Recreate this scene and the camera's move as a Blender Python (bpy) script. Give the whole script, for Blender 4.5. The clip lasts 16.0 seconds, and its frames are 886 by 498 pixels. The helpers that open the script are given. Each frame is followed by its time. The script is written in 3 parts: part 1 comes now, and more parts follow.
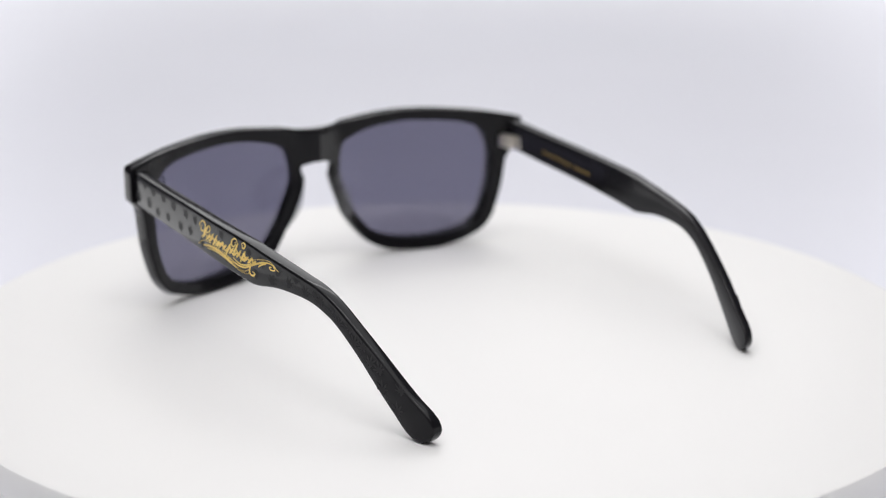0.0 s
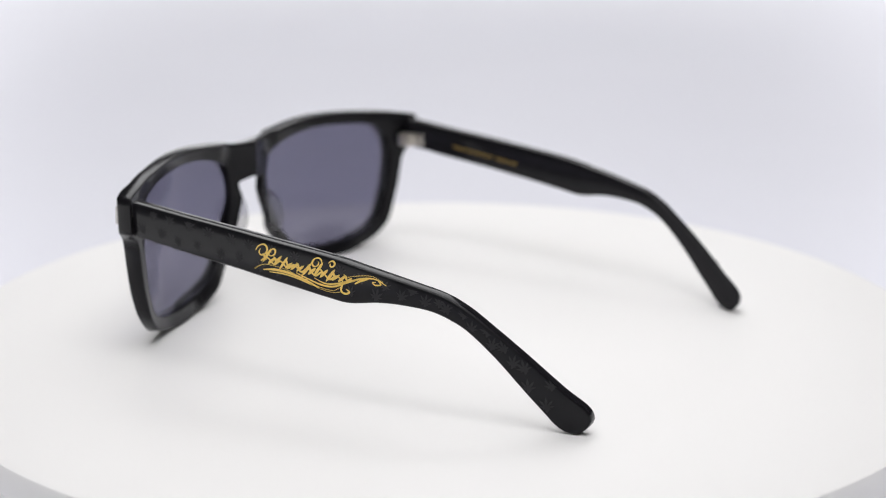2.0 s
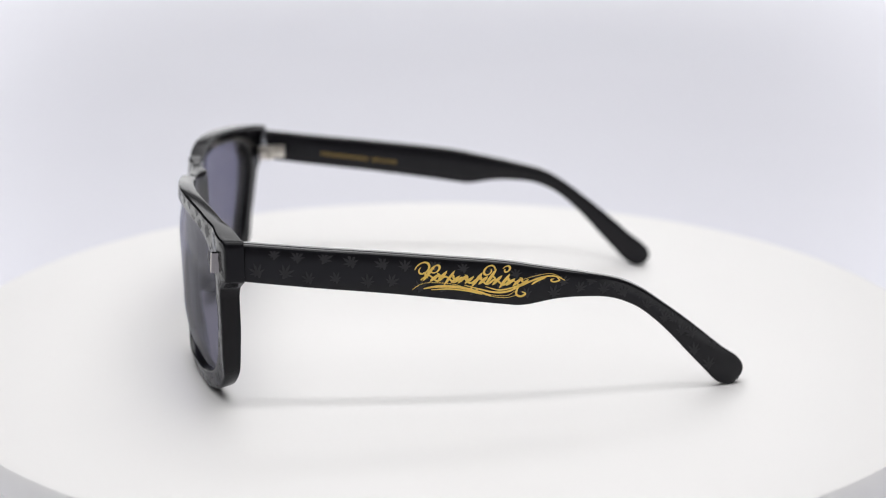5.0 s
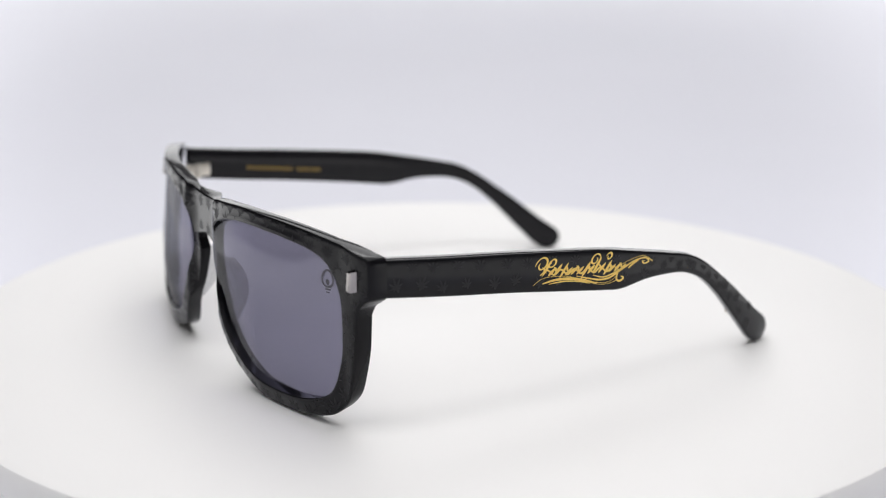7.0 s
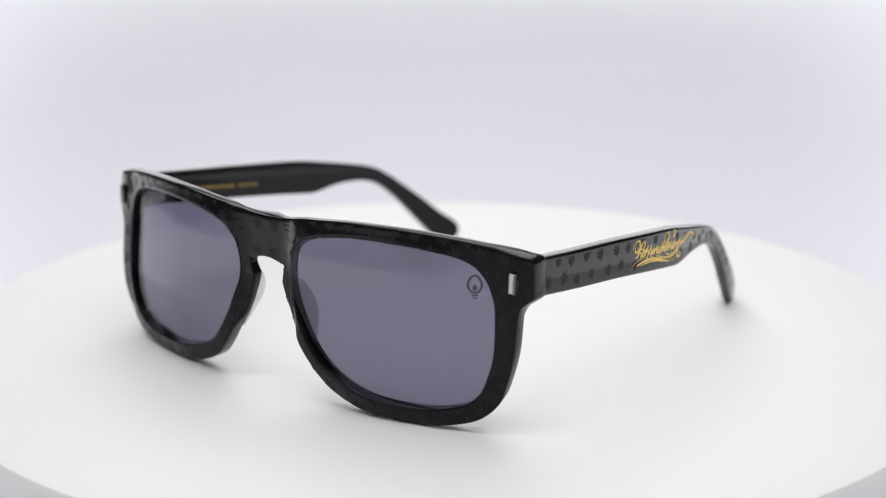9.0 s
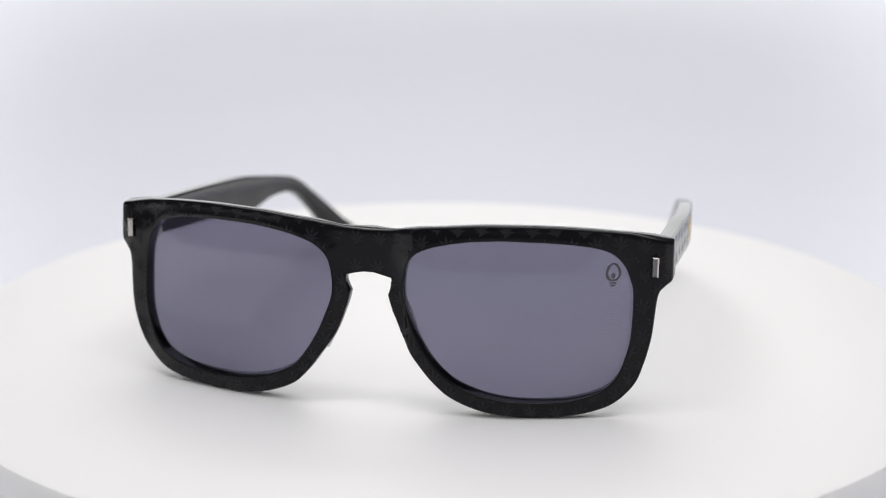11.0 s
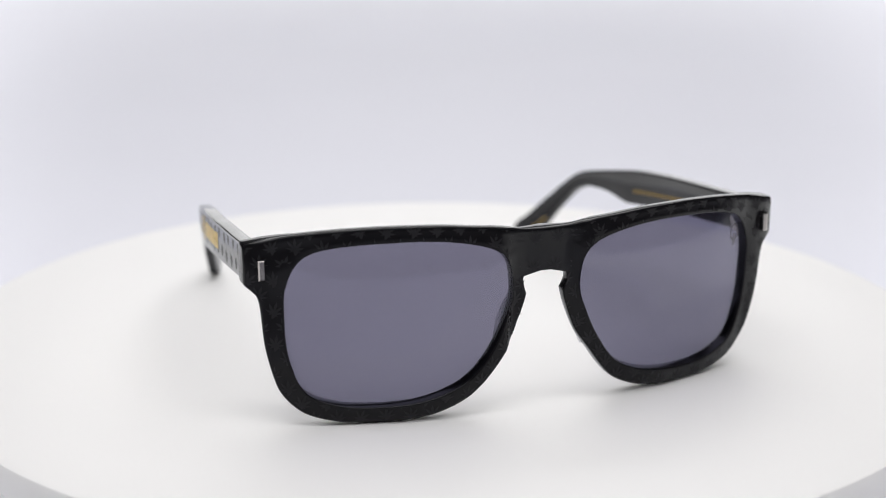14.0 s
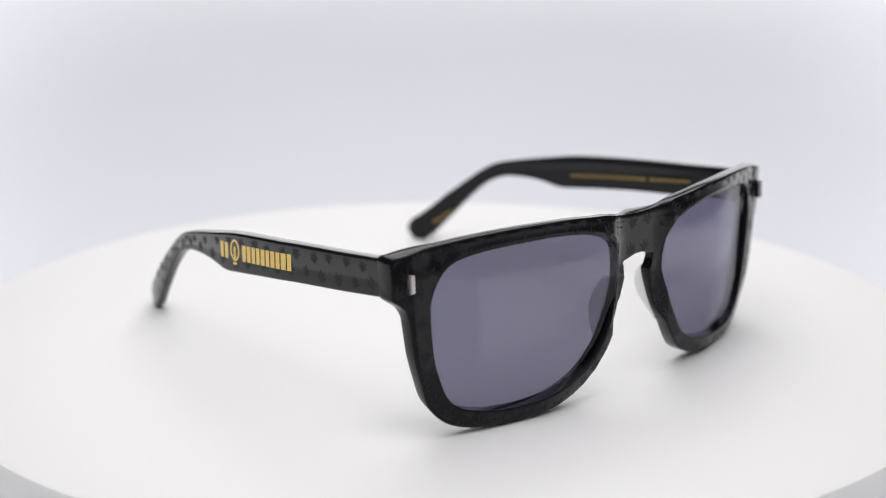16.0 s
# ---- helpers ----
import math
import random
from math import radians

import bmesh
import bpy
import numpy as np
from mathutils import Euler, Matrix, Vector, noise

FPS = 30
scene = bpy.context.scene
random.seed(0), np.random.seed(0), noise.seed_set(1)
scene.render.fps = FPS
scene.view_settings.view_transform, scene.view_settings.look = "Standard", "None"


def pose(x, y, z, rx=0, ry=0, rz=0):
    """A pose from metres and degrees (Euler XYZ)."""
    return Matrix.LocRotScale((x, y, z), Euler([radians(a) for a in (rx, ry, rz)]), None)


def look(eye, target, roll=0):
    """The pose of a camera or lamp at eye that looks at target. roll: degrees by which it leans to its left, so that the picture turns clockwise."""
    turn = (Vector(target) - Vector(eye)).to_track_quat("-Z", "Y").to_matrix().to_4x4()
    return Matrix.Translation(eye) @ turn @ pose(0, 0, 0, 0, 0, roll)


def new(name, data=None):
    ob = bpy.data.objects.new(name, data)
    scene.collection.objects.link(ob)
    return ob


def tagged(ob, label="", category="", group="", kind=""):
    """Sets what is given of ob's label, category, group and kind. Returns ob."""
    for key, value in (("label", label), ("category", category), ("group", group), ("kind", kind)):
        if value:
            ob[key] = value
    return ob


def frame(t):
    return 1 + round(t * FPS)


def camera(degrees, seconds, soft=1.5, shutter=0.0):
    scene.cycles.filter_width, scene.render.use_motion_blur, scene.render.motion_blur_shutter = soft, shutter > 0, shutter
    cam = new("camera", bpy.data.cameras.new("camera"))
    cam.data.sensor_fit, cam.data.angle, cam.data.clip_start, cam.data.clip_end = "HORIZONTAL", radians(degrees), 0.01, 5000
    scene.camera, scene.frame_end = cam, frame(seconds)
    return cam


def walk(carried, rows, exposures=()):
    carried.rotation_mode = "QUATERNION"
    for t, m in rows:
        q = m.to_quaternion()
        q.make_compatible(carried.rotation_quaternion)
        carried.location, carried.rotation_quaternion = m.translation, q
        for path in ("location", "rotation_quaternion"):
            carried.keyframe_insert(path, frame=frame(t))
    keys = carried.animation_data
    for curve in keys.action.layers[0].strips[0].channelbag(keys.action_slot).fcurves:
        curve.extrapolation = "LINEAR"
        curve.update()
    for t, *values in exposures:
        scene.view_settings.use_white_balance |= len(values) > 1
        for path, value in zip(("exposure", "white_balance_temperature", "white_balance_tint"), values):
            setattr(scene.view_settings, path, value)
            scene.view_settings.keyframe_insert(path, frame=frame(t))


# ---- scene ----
cam = camera(33.5, 16.0, soft=1.0)
# a still camera on a tripod, looking down at the turntable
EYE = pose(0.0, -0.4174, 0.1410, 74.1, 0.0, -0.01) @ pose(0, 0, 0, 0, 0, 0.2)
walk(cam, [(0.0, EYE), (16.0, EYE)])
cam.data.dof.use_dof = True
cam.data.dof.focus_distance = 0.365
cam.data.dof.aperture_fstop = 9.5

# turntable: steady turn about the world's z axis
TURN_START, TURN_RATE = -144.1, 11.7335

# ---- light ----
world = bpy.data.worlds.new("studio_dark")
scene.world = world
world.use_nodes = True
world.node_tree.nodes["Background"].inputs[0].default_value = (0.9, 0.92, 1.0, 1)
world.node_tree.nodes["Background"].inputs[1].default_value = 0.3
GLOW = 1.5          # the low walls added out of view to whiten the cloth's edges
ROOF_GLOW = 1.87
STRIP = 0.68        # watts of each light bar under the glowing roof
scene.view_settings.exposure = 0.0


def strip_lamp(name, x, y, z, sx, sy, watts, target):
    data = bpy.data.lights.new(name, "AREA")
    data.shape, data.size, data.size_y, data.energy, data.color = "RECTANGLE", sx, sy, watts, (1.0, 0.985, 0.97)
    ob = new(name, data)
    ob.matrix_world = look((x, y, z), target)
    return ob


strip_lamp("light_bar_front", 0.0, -0.17, 0.55, 0.40, 0.04, STRIP, (0, -0.05, 0))
strip_lamp("light_bar_rear", 0.0, 0.36, 0.55, 0.40, 0.04, 0.5 * STRIP, (0, 0, 0))


# ---- materials ----
def material(name, build):
    m = bpy.data.materials.new(name)
    m.use_nodes = True
    m.node_tree.nodes.clear()
    out = m.node_tree.nodes.new("ShaderNodeOutputMaterial")
    build(m.node_tree, out)
    return m


def node(tree, kind, **values):
    n = tree.nodes.new(kind)
    for key, value in values.items():
        n.inputs[key.replace("_", " ")].default_value = value
    return n


def ramp(tree, fac, lo, hi, a=0.3, b=0.7):
    r = tree.nodes.new("ShaderNodeMapRange")
    r.inputs[1].default_value, r.inputs[2].default_value = a, b
    r.inputs[3].default_value, r.inputs[4].default_value = lo, hi
    tree.links.new(fac, r.inputs[0])
    return r.outputs[0]


def noise_at(tree, scale, detail=3.0):
    co = tree.nodes.new("ShaderNodeTexCoord")
    n = node(tree, "ShaderNodeTexNoise", Scale=scale, Detail=detail)
    tree.links.new(co.outputs["Object"], n.inputs["Vector"])
    return n.outputs["Fac"]


def mixed(tree, fac, a, b):
    m = tree.nodes.new("ShaderNodeMix")
    m.data_type = "RGBA"
    m.inputs[6].default_value, m.inputs[7].default_value = (*a, 1), (*b, 1)
    tree.links.new(fac, m.inputs[0])
    return m.outputs[2]


def surface(name, a, b, rough=(0.4, 0.5), scale=200.0, fine=2500.0, bump=0.0, metallic=0.0, ior=1.5):
    """A surface with colour drifting from a to b, roughness drifting, and fine relief."""
    def build(tree, out):
        p = node(tree, "ShaderNodeBsdfPrincipled", Metallic=metallic, IOR=ior)
        big, small = noise_at(tree, scale), noise_at(tree, fine, 2.0)
        tree.links.new(mixed(tree, big, a, b), p.inputs["Base Color"])
        tree.links.new(ramp(tree, small, *rough), p.inputs["Roughness"])
        if bump:
            bn = node(tree, "ShaderNodeBump", Strength=bump, Distance=0.0002)
            tree.links.new(small, bn.inputs["Height"])
            tree.links.new(bn.outputs[0], p.inputs["Normal"])
        tree.links.new(p.outputs[0], out.inputs[0])
    return material(name, build)


def glow(name, colour, strength):
    def build(tree, out):
        e = node(tree, "ShaderNodeEmission", Color=(*colour, 1), Strength=strength)
        tree.links.new(e.outputs[0], out.inputs[0])
    return material(name, build)


def edge_gloss(tree, low, lift, power):
    """Share of mirrored light: low when met head-on, rising steeply at a slant."""
    lw = node(tree, "ShaderNodeLayerWeight", Blend=0.5)
    p = tree.nodes.new("ShaderNodeMath")
    p.operation, p.inputs[1].default_value = "POWER", power
    tree.links.new(lw.outputs["Facing"], p.inputs[0])
    m = tree.nodes.new("ShaderNodeMath")
    m.operation, m.use_clamp = "MULTIPLY_ADD", True
    m.inputs[1].default_value, m.inputs[2].default_value = lift, low
    tree.links.new(p.outputs[0], m.inputs[0])
    return m.outputs[0]


def satin(name, a, b, rough, low, lift, power, scale=300.0, fine=4000.0):
    """Dark polished plastic: a near-black body under a slant-driven gloss."""
    def build(tree, out):
        d = tree.nodes.new("ShaderNodeBsdfDiffuse")
        big, small = noise_at(tree, scale), noise_at(tree, fine, 2.0)
        tree.links.new(mixed(tree, big, a, b), d.inputs["Color"])
        g = node(tree, "ShaderNodeBsdfGlossy", Color=(0.97, 0.98, 1.0, 1))
        tree.links.new(ramp(tree, small, *rough), g.inputs["Roughness"])
        bn = node(tree, "ShaderNodeBump", Strength=0.03, Distance=0.0002)
        tree.links.new(small, bn.inputs["Height"])
        tree.links.new(bn.outputs[0], g.inputs["Normal"])
        mx = tree.nodes.new("ShaderNodeMixShader")
        tree.links.new(edge_gloss(tree, low, lift, power), mx.inputs[0])
        tree.links.new(d.outputs[0], mx.inputs[1])
        tree.links.new(g.outputs[0], mx.inputs[2])
        tree.links.new(mx.outputs[0], out.inputs[0])
    return material(name, build)


def tinted(name, colour, gloss, lift, power, rough, haze=0.0, haze_colour=(0.1, 0.1, 0.1)):
    """See-through tinted plastic: each face lets a share of the light by, and mirrors by its angle."""
    def build(tree, out):
        t = node(tree, "ShaderNodeBsdfTransparent", Color=(*colour, 1))
        d = node(tree, "ShaderNodeBsdfDiffuse", Color=(*haze_colour, 1))
        h = tree.nodes.new("ShaderNodeMixShader")
        h.inputs[0].default_value = haze
        tree.links.new(t.outputs[0], h.inputs[1])
        tree.links.new(d.outputs[0], h.inputs[2])
        g = node(tree, "ShaderNodeBsdfGlossy", Roughness=rough, Color=(0.95, 0.96, 1.0, 1))
        mx = tree.nodes.new("ShaderNodeMixShader")
        tree.links.new(edge_gloss(tree, gloss, lift, power), mx.inputs[0])
        tree.links.new(h.outputs[0], mx.inputs[1])
        tree.links.new(g.outputs[0], mx.inputs[2])
        tree.links.new(mx.outputs[0], out.inputs[0])
    return material(name, build)


ACETATE = satin("black_acetate", (0.007, 0.0066, 0.008), (0.010, 0.0096, 0.0115), (0.10, 0.16), 0.014, 0.62, 3.7)
ARM_ACETATE = satin("polished_black_acetate", (0.009, 0.0086, 0.0104), (0.013, 0.0125, 0.0148), (0.08, 0.13), 0.017, 0.75, 3.8)
PRINT = satin("leaf_ink", (0.026, 0.0255, 0.028), (0.037, 0.0365, 0.039), (0.5, 0.6), 0.012, 0.55, 5.0)
FRONT_INK = satin("front_leaf_ink", (0.012, 0.0115, 0.0135), (0.021, 0.0205, 0.023), (0.35, 0.45), 0.012, 0.45, 3.9)
GOLD = surface("gold_foil", (0.78, 0.49, 0.06), (0.98, 0.72, 0.20), (0.25, 0.45), 1600, 3000, 0.25, metallic=0.1)
GOLD_DULL = surface("gold_foil_dull", (0.22, 0.15, 0.04), (0.30, 0.20, 0.06), (0.4, 0.6), 900, 5000, 0.1, metallic=0.4)
STEEL = surface("brushed_steel", (0.24, 0.225, 0.225), (0.33, 0.315, 0.31), (0.07, 0.13), 700, 6000, 0.05, metallic=1.0)
NICKEL = surface("nickel", (0.70, 0.66, 0.60), (0.80, 0.76, 0.70), (0.3, 0.4), 700, 6000, 0.1, metallic=1.0)
LENS = tinted("smoke_lens", (0.420, 0.414, 0.490), 0.022, 0.38, 4.6, 0.12)
LENS_INK = surface("lens_ink", (0.07, 0.065, 0.085), (0.088, 0.083, 0.105), (0.4, 0.5), 900, 5000)
PAD = tinted("smoky_pad", (0.86, 0.86, 0.87), 0.04, 0.5, 4.0, 0.10, 0.09, (0.10, 0.10, 0.105))
DISC = surface("matt_white_disc", (0.768, 0.763, 0.77), (0.798, 0.793, 0.80), (0.5, 0.6), 12, 900, 0.04)
RIM = surface("white_plastic_rim", (0.78, 0.78, 0.79), (0.82, 0.82, 0.83), (0.4, 0.5), 30, 900, 0.03)
CLOTH = surface("lavender_white_cloth", (0.665, 0.671, 0.742), (0.69, 0.696, 0.768), (0.8, 0.9), 7, 1500, 0.1)
# glow of the added walls, standing in for a white fade towards the view's edges
EDGE_WHITENER = glow("edge_whitener_glow", (1.0, 0.99, 0.978), GLOW)
ROOF = glow("overhead_fill_glow", (1.0, 0.99, 0.985), ROOF_GLOW)
PLASTER = surface("grey_plaster", (0.07, 0.07, 0.072), (0.09, 0.09, 0.092), (0.8, 0.9), 3, 200, 0.1)


# ---- mesh helpers ----
def part(name, bm, mat, parent=None, label="", smooth=True):
    me = bpy.data.meshes.new(name)
    if isinstance(bm, tuple):
        me.from_pydata(*bm)
        tidy = bmesh.new()
        tidy.from_mesh(me)
        bm = tidy
    bmesh.ops.remove_doubles(bm, verts=bm.verts, dist=1e-6)
    bmesh.ops.recalc_face_normals(bm, faces=bm.faces)
    for f in bm.faces:
        f.smooth = smooth
    if smooth:
        for e in bm.edges:
            if len(e.link_faces) == 2 and e.calc_face_angle(0) > 0.7:
                e.smooth = False
    bm.to_mesh(me)
    bm.free()
    me.materials.append(mat)
    ob = new(name, me)
    if parent:
        ob.parent = parent
    if label:
        tagged(ob, label)
    return ob


def spline(points, n, closed=False):
    """n points evenly spaced along a smooth curve through the given ones."""
    p = np.array(points, float)
    m = len(p)
    out = []
    for i in range(m if closed else m - 1):
        if closed:
            a, b, c, d = (p[(i + k - 1) % m] for k in range(4))
        else:
            a, b, c, d = p[max(i - 1, 0)], p[i], p[i + 1], p[min(i + 2, m - 1)]
        for s in np.linspace(0, 1, 24, endpoint=False):
            out.append(0.5 * (2 * b + (c - a) * s + (2 * a - 5 * b + 4 * c - d) * s * s + (3 * b - a - 3 * c + d) * s ** 3))
    out.append(p[0] if closed else p[-1])
    out = np.array(out)
    run = np.concatenate([[0], np.cumsum(np.linalg.norm(np.diff(out, axis=0), axis=1))])
    at = np.linspace(0, run[-1], n, endpoint=not closed)
    return np.stack([np.interp(at, run, out[:, k]) for k in range(p.shape[1])], 1)


def box(bm, x0, x1, y0, y1, z0, z1, bevel=0.0):
    r = bmesh.ops.create_cube(bm, size=1.0)
    for v in r["verts"]:
        v.co = ((x0 + x1) / 2 + v.co.x * (x1 - x0), (y0 + y1) / 2 + v.co.y * (y1 - y0), (z0 + z1) / 2 + v.co.z * (z1 - z0))
    if bevel:
        edges = {e for v in r["verts"] for e in v.link_edges}
        bmesh.ops.bevel(bm, geom=list(edges), offset=bevel, segments=2, affect="EDGES", profile=0.5)
    return bm


MM = 0.001

# ---- floor sheet, with added unseen glowing walls and roof, in a dim room ----
def sheet():
    """Lavender cloth spread flat under the turntable, before it and far behind it."""
    xs, ys = np.linspace(-0.9, 0.9, 61), np.linspace(-0.75, 1.5, 61)
    verts = [(x, y, -0.045 + 0.0010 * noise.noise(Vector((x * 5, y * 5, 0)))) for y in ys for x in xs]
    faces = [(i * 61 + j, i * 61 + j + 1, (i + 1) * 61 + j + 1, (i + 1) * 61 + j) for i in range(60) for j in range(60)]
    ob = part("ground", (verts, [], faces), CLOTH)
    solid = ob.modifiers.new("thickness", "SOLIDIFY")
    solid.thickness, solid.offset = 0.003, -1
    return tagged(ob, "pale lavender-white cloth spread flat all round the turntable", "cloth", kind="structure")


sheet()


def panel(name, x0, x1, y0, y1, z0, z1, label, mat):
    return tagged(part(name, box(bmesh.new(), x0, x1, y0, y1, z0, z1), mat, smooth=False), label, "wall", kind="structure")


def whitener_wall():
    """One added, unseen glowing wall that whitens the cloth's edges: low beside the turntable and rising to the back,
    it widens away from it.
    """
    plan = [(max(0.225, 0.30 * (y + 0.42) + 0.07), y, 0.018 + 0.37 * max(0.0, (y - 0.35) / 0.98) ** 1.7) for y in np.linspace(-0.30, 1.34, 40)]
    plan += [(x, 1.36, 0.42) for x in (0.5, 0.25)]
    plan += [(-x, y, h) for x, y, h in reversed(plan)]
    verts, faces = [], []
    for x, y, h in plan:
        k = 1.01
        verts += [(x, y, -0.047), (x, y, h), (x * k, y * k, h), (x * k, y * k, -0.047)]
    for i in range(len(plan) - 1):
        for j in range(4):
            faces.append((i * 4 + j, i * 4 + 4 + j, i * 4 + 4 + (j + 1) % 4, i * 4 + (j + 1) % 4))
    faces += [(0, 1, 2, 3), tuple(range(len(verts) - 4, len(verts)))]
    return tagged(part("whitener_wall", (verts, [], faces), EDGE_WHITENER), "low glowing white wall added out of view to whiten the cloth's edges", "tent wall", kind="structure")


whitener_wall()
# unseen glowing panel, added overhead to light the disc and cloth softly
panel("glow_roof", -0.36, 0.36, -0.85, 1.15, 0.60, 0.604, "glowing white panel added overhead, out of view, as soft light", ROOF)
ROOM = "plain dim grey studio wall"
panel("wall_west", -1.45, -1.40, -1.5, 1.6, -0.75, 1.6, ROOM, PLASTER)
panel("wall_east", 1.40, 1.45, -1.5, 1.6, -0.75, 1.6, ROOM, PLASTER)
panel("wall_south", -1.40, 1.40, -1.5, -1.45, -0.75, 1.6, ROOM, PLASTER)
panel("wall_north", -1.40, 1.40, 1.55, 1.6, -0.75, 1.6, ROOM, PLASTER)
panel("ceiling", -1.45, 1.45, -1.5, 1.6, 1.6, 1.65, "plain dim grey studio ceiling", PLASTER)
panel("floor", -1.45, 1.45, -1.5, 1.6, -0.80, -0.75, "dim grey studio floor", PLASTER)
panel("table_top", -0.92, 0.92, -0.77, 1.51, -0.075, -0.0485, "plain white table top under the cloth", RIM)


# ---- turntable ----
def lathe(profile, n=128):
    verts, faces = [], []
    m = len(profile)
    for i in range(n):
        a = 2 * math.pi * i / n
        verts += [(r * math.cos(a), r * math.sin(a), z) for r, z in profile]
    for i in range(n):
        for j in range(m - 1):
            a, b = i * m + j, ((i + 1) % n) * m + j
            faces.append((a, b, b + 1, a + 1))
    return verts, [], faces


DISC_R = 0.1465
turntable = tagged(new("turntable"), "round matt white motorised turntable on the cloth", "turntable")
part("platter", lathe([(1e-5, 0), (0.05, 0), (0.10, 0), (DISC_R - 0.002, 0), (DISC_R - 0.0007, -0.0004), (DISC_R, -0.0016), (DISC_R, -0.0075), (DISC_R - 0.002, -0.009), (1e-5, -0.009)]), DISC, turntable, "smooth matt white round top plate")
part("base", lathe([(1e-5, -0.0095), (0.128, -0.0095), (0.131, -0.012), (0.136, -0.040), (0.136, -0.0445), (1e-5, -0.0445)]), RIM, turntable, "low white plastic base")

# ---- sunglasses ----
ARM_X, ARM_K, ARM_Y0 = 71.8, 0.0021, -15.0       # outer face of the arms, mm
THICK = 3.9


WRAP = spline([(0, -72.7), (5, -72.7), (8.6, -73.0), (10.9, -74.7), (13, -75.2), (18, -75.5), (26, -75.1), (36, -73.6), (48, -69.8), (56, -66.0), (60, -63.9), (64, -61.9), (67, -61.2), (70, -60.2), (73.2, -58.4), (76, -56.7)], 200)
LENS_WRAP = spline([(0, -74.6), (9, -75.4), (18, -75.6), (26, -75.2), (36, -73.6), (48, -69.8), (56, -66.0), (60, -63.9), (64, -61.9), (67, -60.7), (70, -59.6), (73.2, -58.2)], 200)


def ease(a):
    a = max(0.0, min(1.0, a))
    return a * a * (3 - 2 * a)


def tuck(x, z):
    """The rims curl back at the bottom, most where they stand on the plate and beside the nose, and a little along the brow."""
    ax = abs(x)
    low = (1.5 + 2.6 * ease((66 - ax) / 30)) * max(0.0, 1 - z / 18.0) ** 1.5
    high = 1.7 * ease((z - 36) / 14) * ease((ax - 7) / 8) * ease((64 - ax) / 16)
    nose = 1.3 * ease((36 - ax) / 18) * ease((36 - z) / 20)
    return low + high + nose


def settle(x, z):
    """The front has sprung out of true: low down, one rim stands forward and out, the other back (signed x, mm)."""
    low = ease((40 - z) / 28)
    lead = 0.8 * ease((-x - 45) / 15) * ease((46 - z) / 8)
    return -0.6 * low * ease((-x - 20) / 30), (-0.5 + (0.0185 if x > 0 else 0.0227) * x) * low - lead


def settled(mesh):
    verts, edges, faces = mesh
    out = []
    for x, y, z in verts:
        dx, dy = settle(x / MM, z / MM)
        out.append((x + dx * MM, y + dy * MM, z))
    return out, edges, faces


def front_y(x, z=30.0):
    """Depth of the frame's front face: each rim bulges, the bridge between them is sunk."""
    return float(np.interp(abs(x), WRAP[:, 0], WRAP[:, 1])) + tuck(x, z)


def back_y(x, z=30.0):
    ax = abs(x)
    return float(np.interp(ax, LENS_WRAP[:, 0], LENS_WRAP[:, 1])) + tuck(ax, z) + 4.3 + 0.4 * max(0.0, min(1.0, (ax - 60) / 12)) + 2.6 * max(0.0, 1 - ax / 11) ** 1.2


def shear(x, z):
    """How far the rim's back sits below its front in the upper half."""
    return 0.4 * max(0.0, min(1.0, (z - 20) / 20)) * max(0.0, min(1.0, (abs(x) - 9) / 6)) * max(0.0, min(1.0, (68 - abs(x)) / 8))


def taper(x, z):
    """How far the rim's outer edge draws in towards its back, beside and below the corner."""
    return 1.0 * max(0.0, min(1.0, (34.5 - z) / 4)) * max(0.0, min(1.0, (abs(x) - 45) / 15))


# half of the outline, from the bridge's top over the corner and round to the bridge's underside
OUT_TOP = [(0.0, 47.04), (6.5, 47.32), (11.9, 48.38), (18.6, 49.12), (28.7, 50.0), (40.7, 50.02), (52.7, 49.14), (62.7, 47.86), (72.3, 45.77)]
OUT_SIDE = [(73.0, 44.83), (73.1, 40.93), (73.1, 36.32), (72.6, 35.35), (71.3, 34.22), (69.8, 31.6), (68.7, 21.17), (66.9, 13.52), (64.9, 8.48), (61.1, 4.28), (56.7, 2.11), (49.9, 0.72), (41.9, 0.27), (34.9, 0.6), (27.4, 1.71), (20.6, 4.69), (16.4, 8.64), (12.5, 13.77), (8.9, 19.2), (5.9, 26.8), (4.9, 30.58)]
OUT_KEY = [(5.5, 32.19), (5.9, 33.79), (5.5, 35.28), (4.0, 35.96), (0.0, 36.05)]
HOLE = [(64.0, 32.18), (63.3, 36.0), (61.9, 39.64), (59.1, 42.79), (54.4, 44.55), (46.6, 45.71), (39.6, 46.17), (33.5, 46.34), (26.3, 45.87), (19.3, 44.67), (13.8, 42.81), (10.9, 40.37), (9.7, 36.52), (9.4, 31.46), (10.3, 26.89), (12.9, 20.4), (16.6, 14.24), (20.9, 9.68), (27.2, 6.68), (34.8, 5.1), (42.3, 4.63), (49.8, 5.16), (56.8, 7.2), (60.3, 10.26), (62.3, 14.99), (63.7, 21.43)]


def half_outline():
    top = spline(OUT_TOP, 70)
    side = spline([OUT_TOP[-1]] + OUT_SIDE, 190)
    key = spline([OUT_SIDE[-1]] + OUT_KEY, 40)
    mid = np.stack([np.zeros(8), np.linspace(36.05, 47.04, 8)], 1)
    ring = np.concatenate([top[:-1], side[:-1], key[:-1], mid[:-1]])
    mid_flag = np.zeros(len(ring), bool)
    mid_flag[-7:] = True
    mid_flag[0] = True
    return ring, mid_flag


